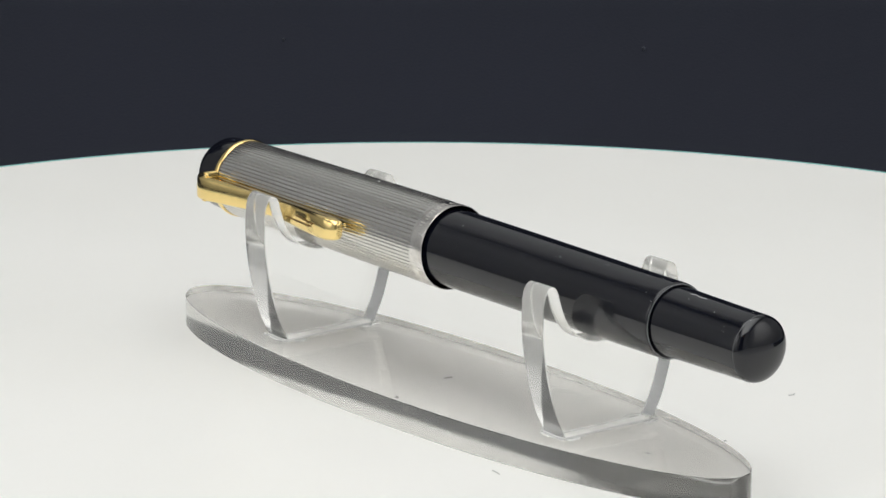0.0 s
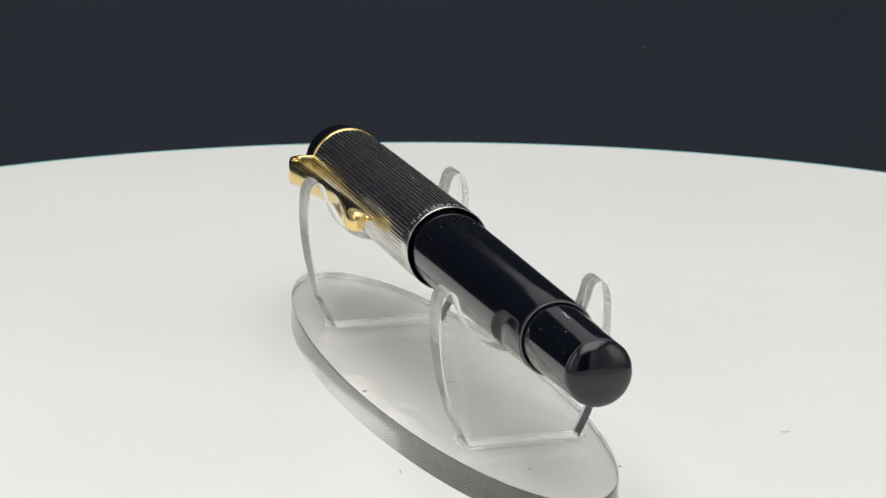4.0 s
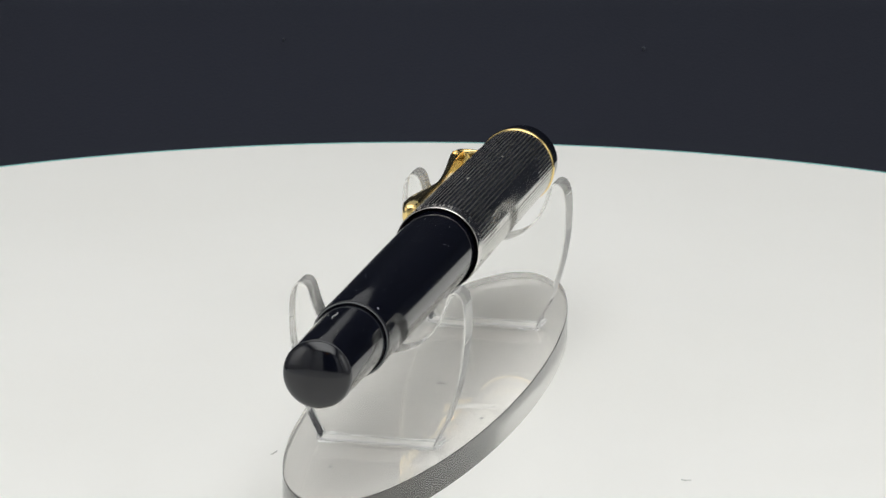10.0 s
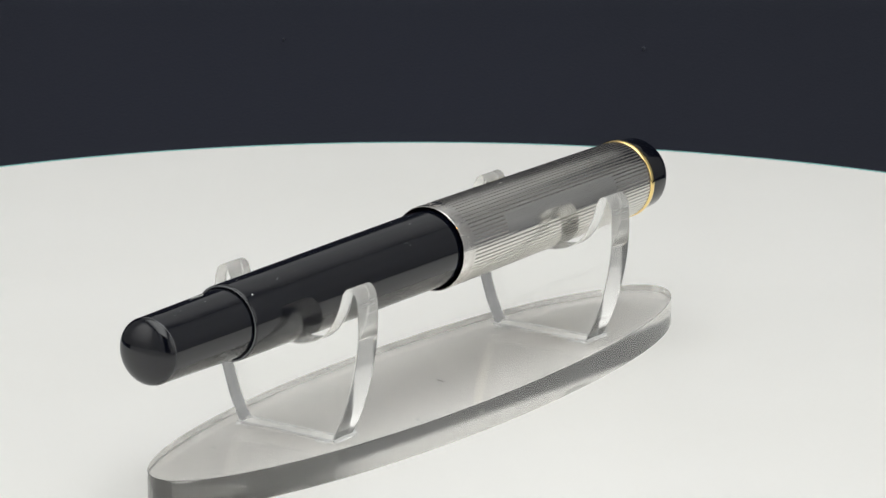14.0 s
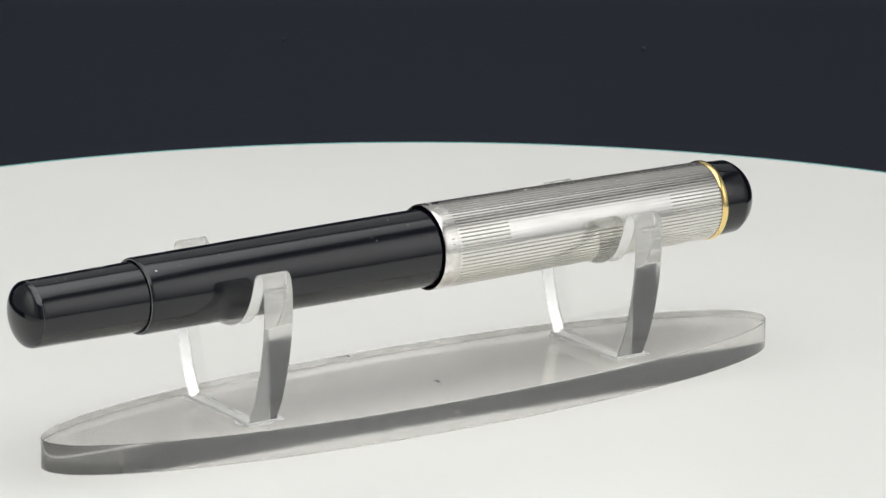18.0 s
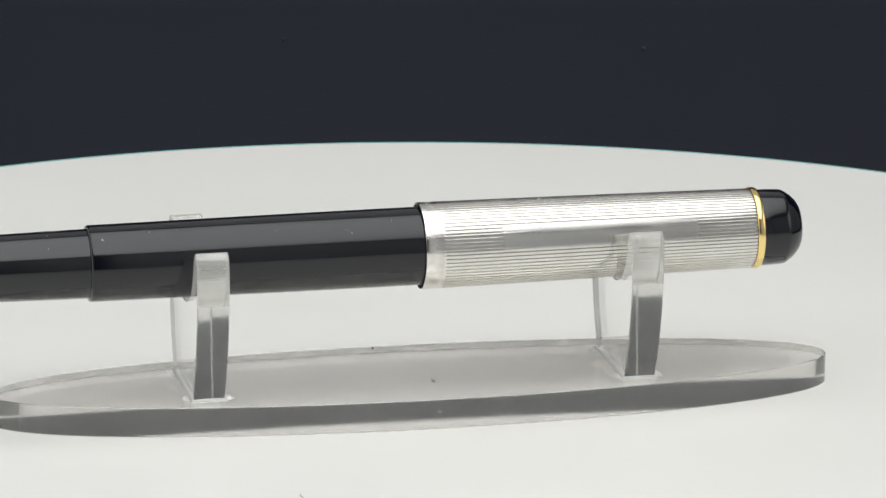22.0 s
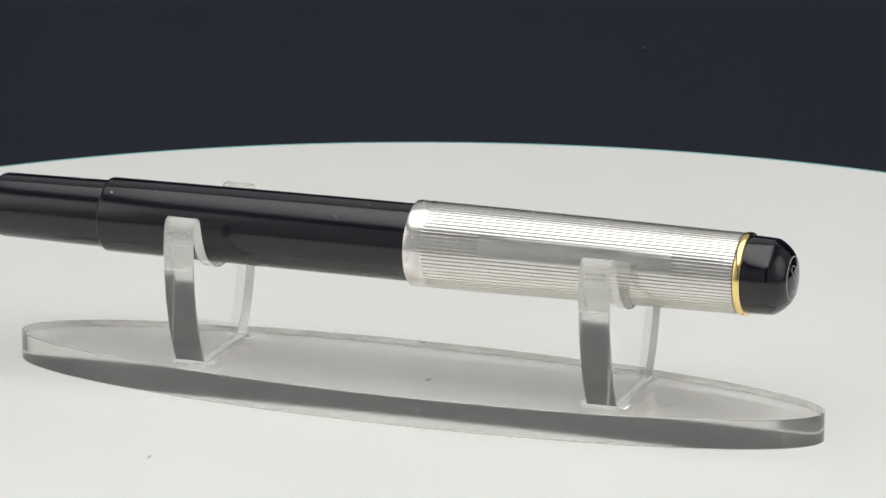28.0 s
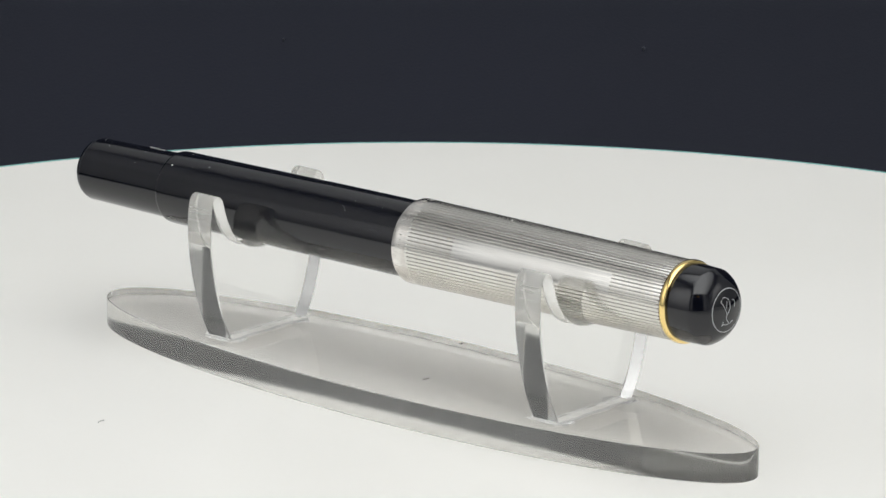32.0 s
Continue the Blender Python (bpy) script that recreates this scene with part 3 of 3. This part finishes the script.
    spots = [(15.4, 88, 0.22), (-52.0, 51, 0.16), (-60.0, 75, 0.06), (-58.5, 112, 0.06), (31.5, 73, 0.13), (27.0, 103, 0.09)]
    spots += [(rng.uniform(-72, -5), rng.uniform(35, 150), rng.uniform(0.03, 0.07)) for _ in range(40)]
    spots += [(rng.uniform(0, 48), rng.uniform(40, 140), rng.uniform(0.03, 0.065)) for _ in range(22)]
    me = None
    for y, a, size in spots:
        r = 5.03 + 0.18 * (y + 71) / 17 if y < -54 else 5.76 + 0.19 * (y + 53) / 43 if y < CAP0 else cap_radius(y)
        r = min(r, 5.955) if y < CAP0 else r
        if me is None:
            bm = bmesh.new()
            bmesh.ops.create_icosphere(bm, subdivisions=1, radius=MM)
            for v in bm.verts:
                v.co *= 1 + 0.3 * noise.noise(v.co * 1500)
            me = mesh_of("dust_speck", bm, DUST)
        ob = new("dust_speck", me)
        ob.parent = tube_ob if y > CAP0 else body
        ob.scale = (size * rng.uniform(0.7, 1.2), size * rng.uniform(0.7, 1.6), size * 0.5)
        ob.rotation_euler = (0, math.pi / 2 - radians(a), 0)
        ob.location = (r * MM * math.cos(radians(a)), y * MM, r * MM * math.sin(radians(a)))
    return pen


# ---------------------------------------------------------------- how they sit on the turntable, and its turning
SEAT_PLATE = pose(0.00125, 0, 0)
SEAT_STAND = pose(0.08 * MM, -3.75 * MM, 0, 0, 0, -1.479)
SEAT_PEN = pose(0.574 * MM, 0, 24.714 * MM, 0.3616, 0, -1.590)

build_setting()
turntable = build_turntable()
display_stand = build_stand()
fountain_pen = build_pen()


def turned(t):
    return pose(0, 0, 0, 0, 0, math.degrees(0.712457 - 0.092867 * t - 3.471e-6 * t * t))


def motions():
    times = [float(k) for k in range(33)]
    # the plate is round and spins on its own centre
    walk(turntable, [(t, SEAT_PLATE @ turned(t)) for t in times])
    walk(display_stand, [(t, turned(t) @ SEAT_STAND) for t in times])
    walk(fountain_pen, [(t, turned(t) @ SEAT_PEN) for t in times])


motions()
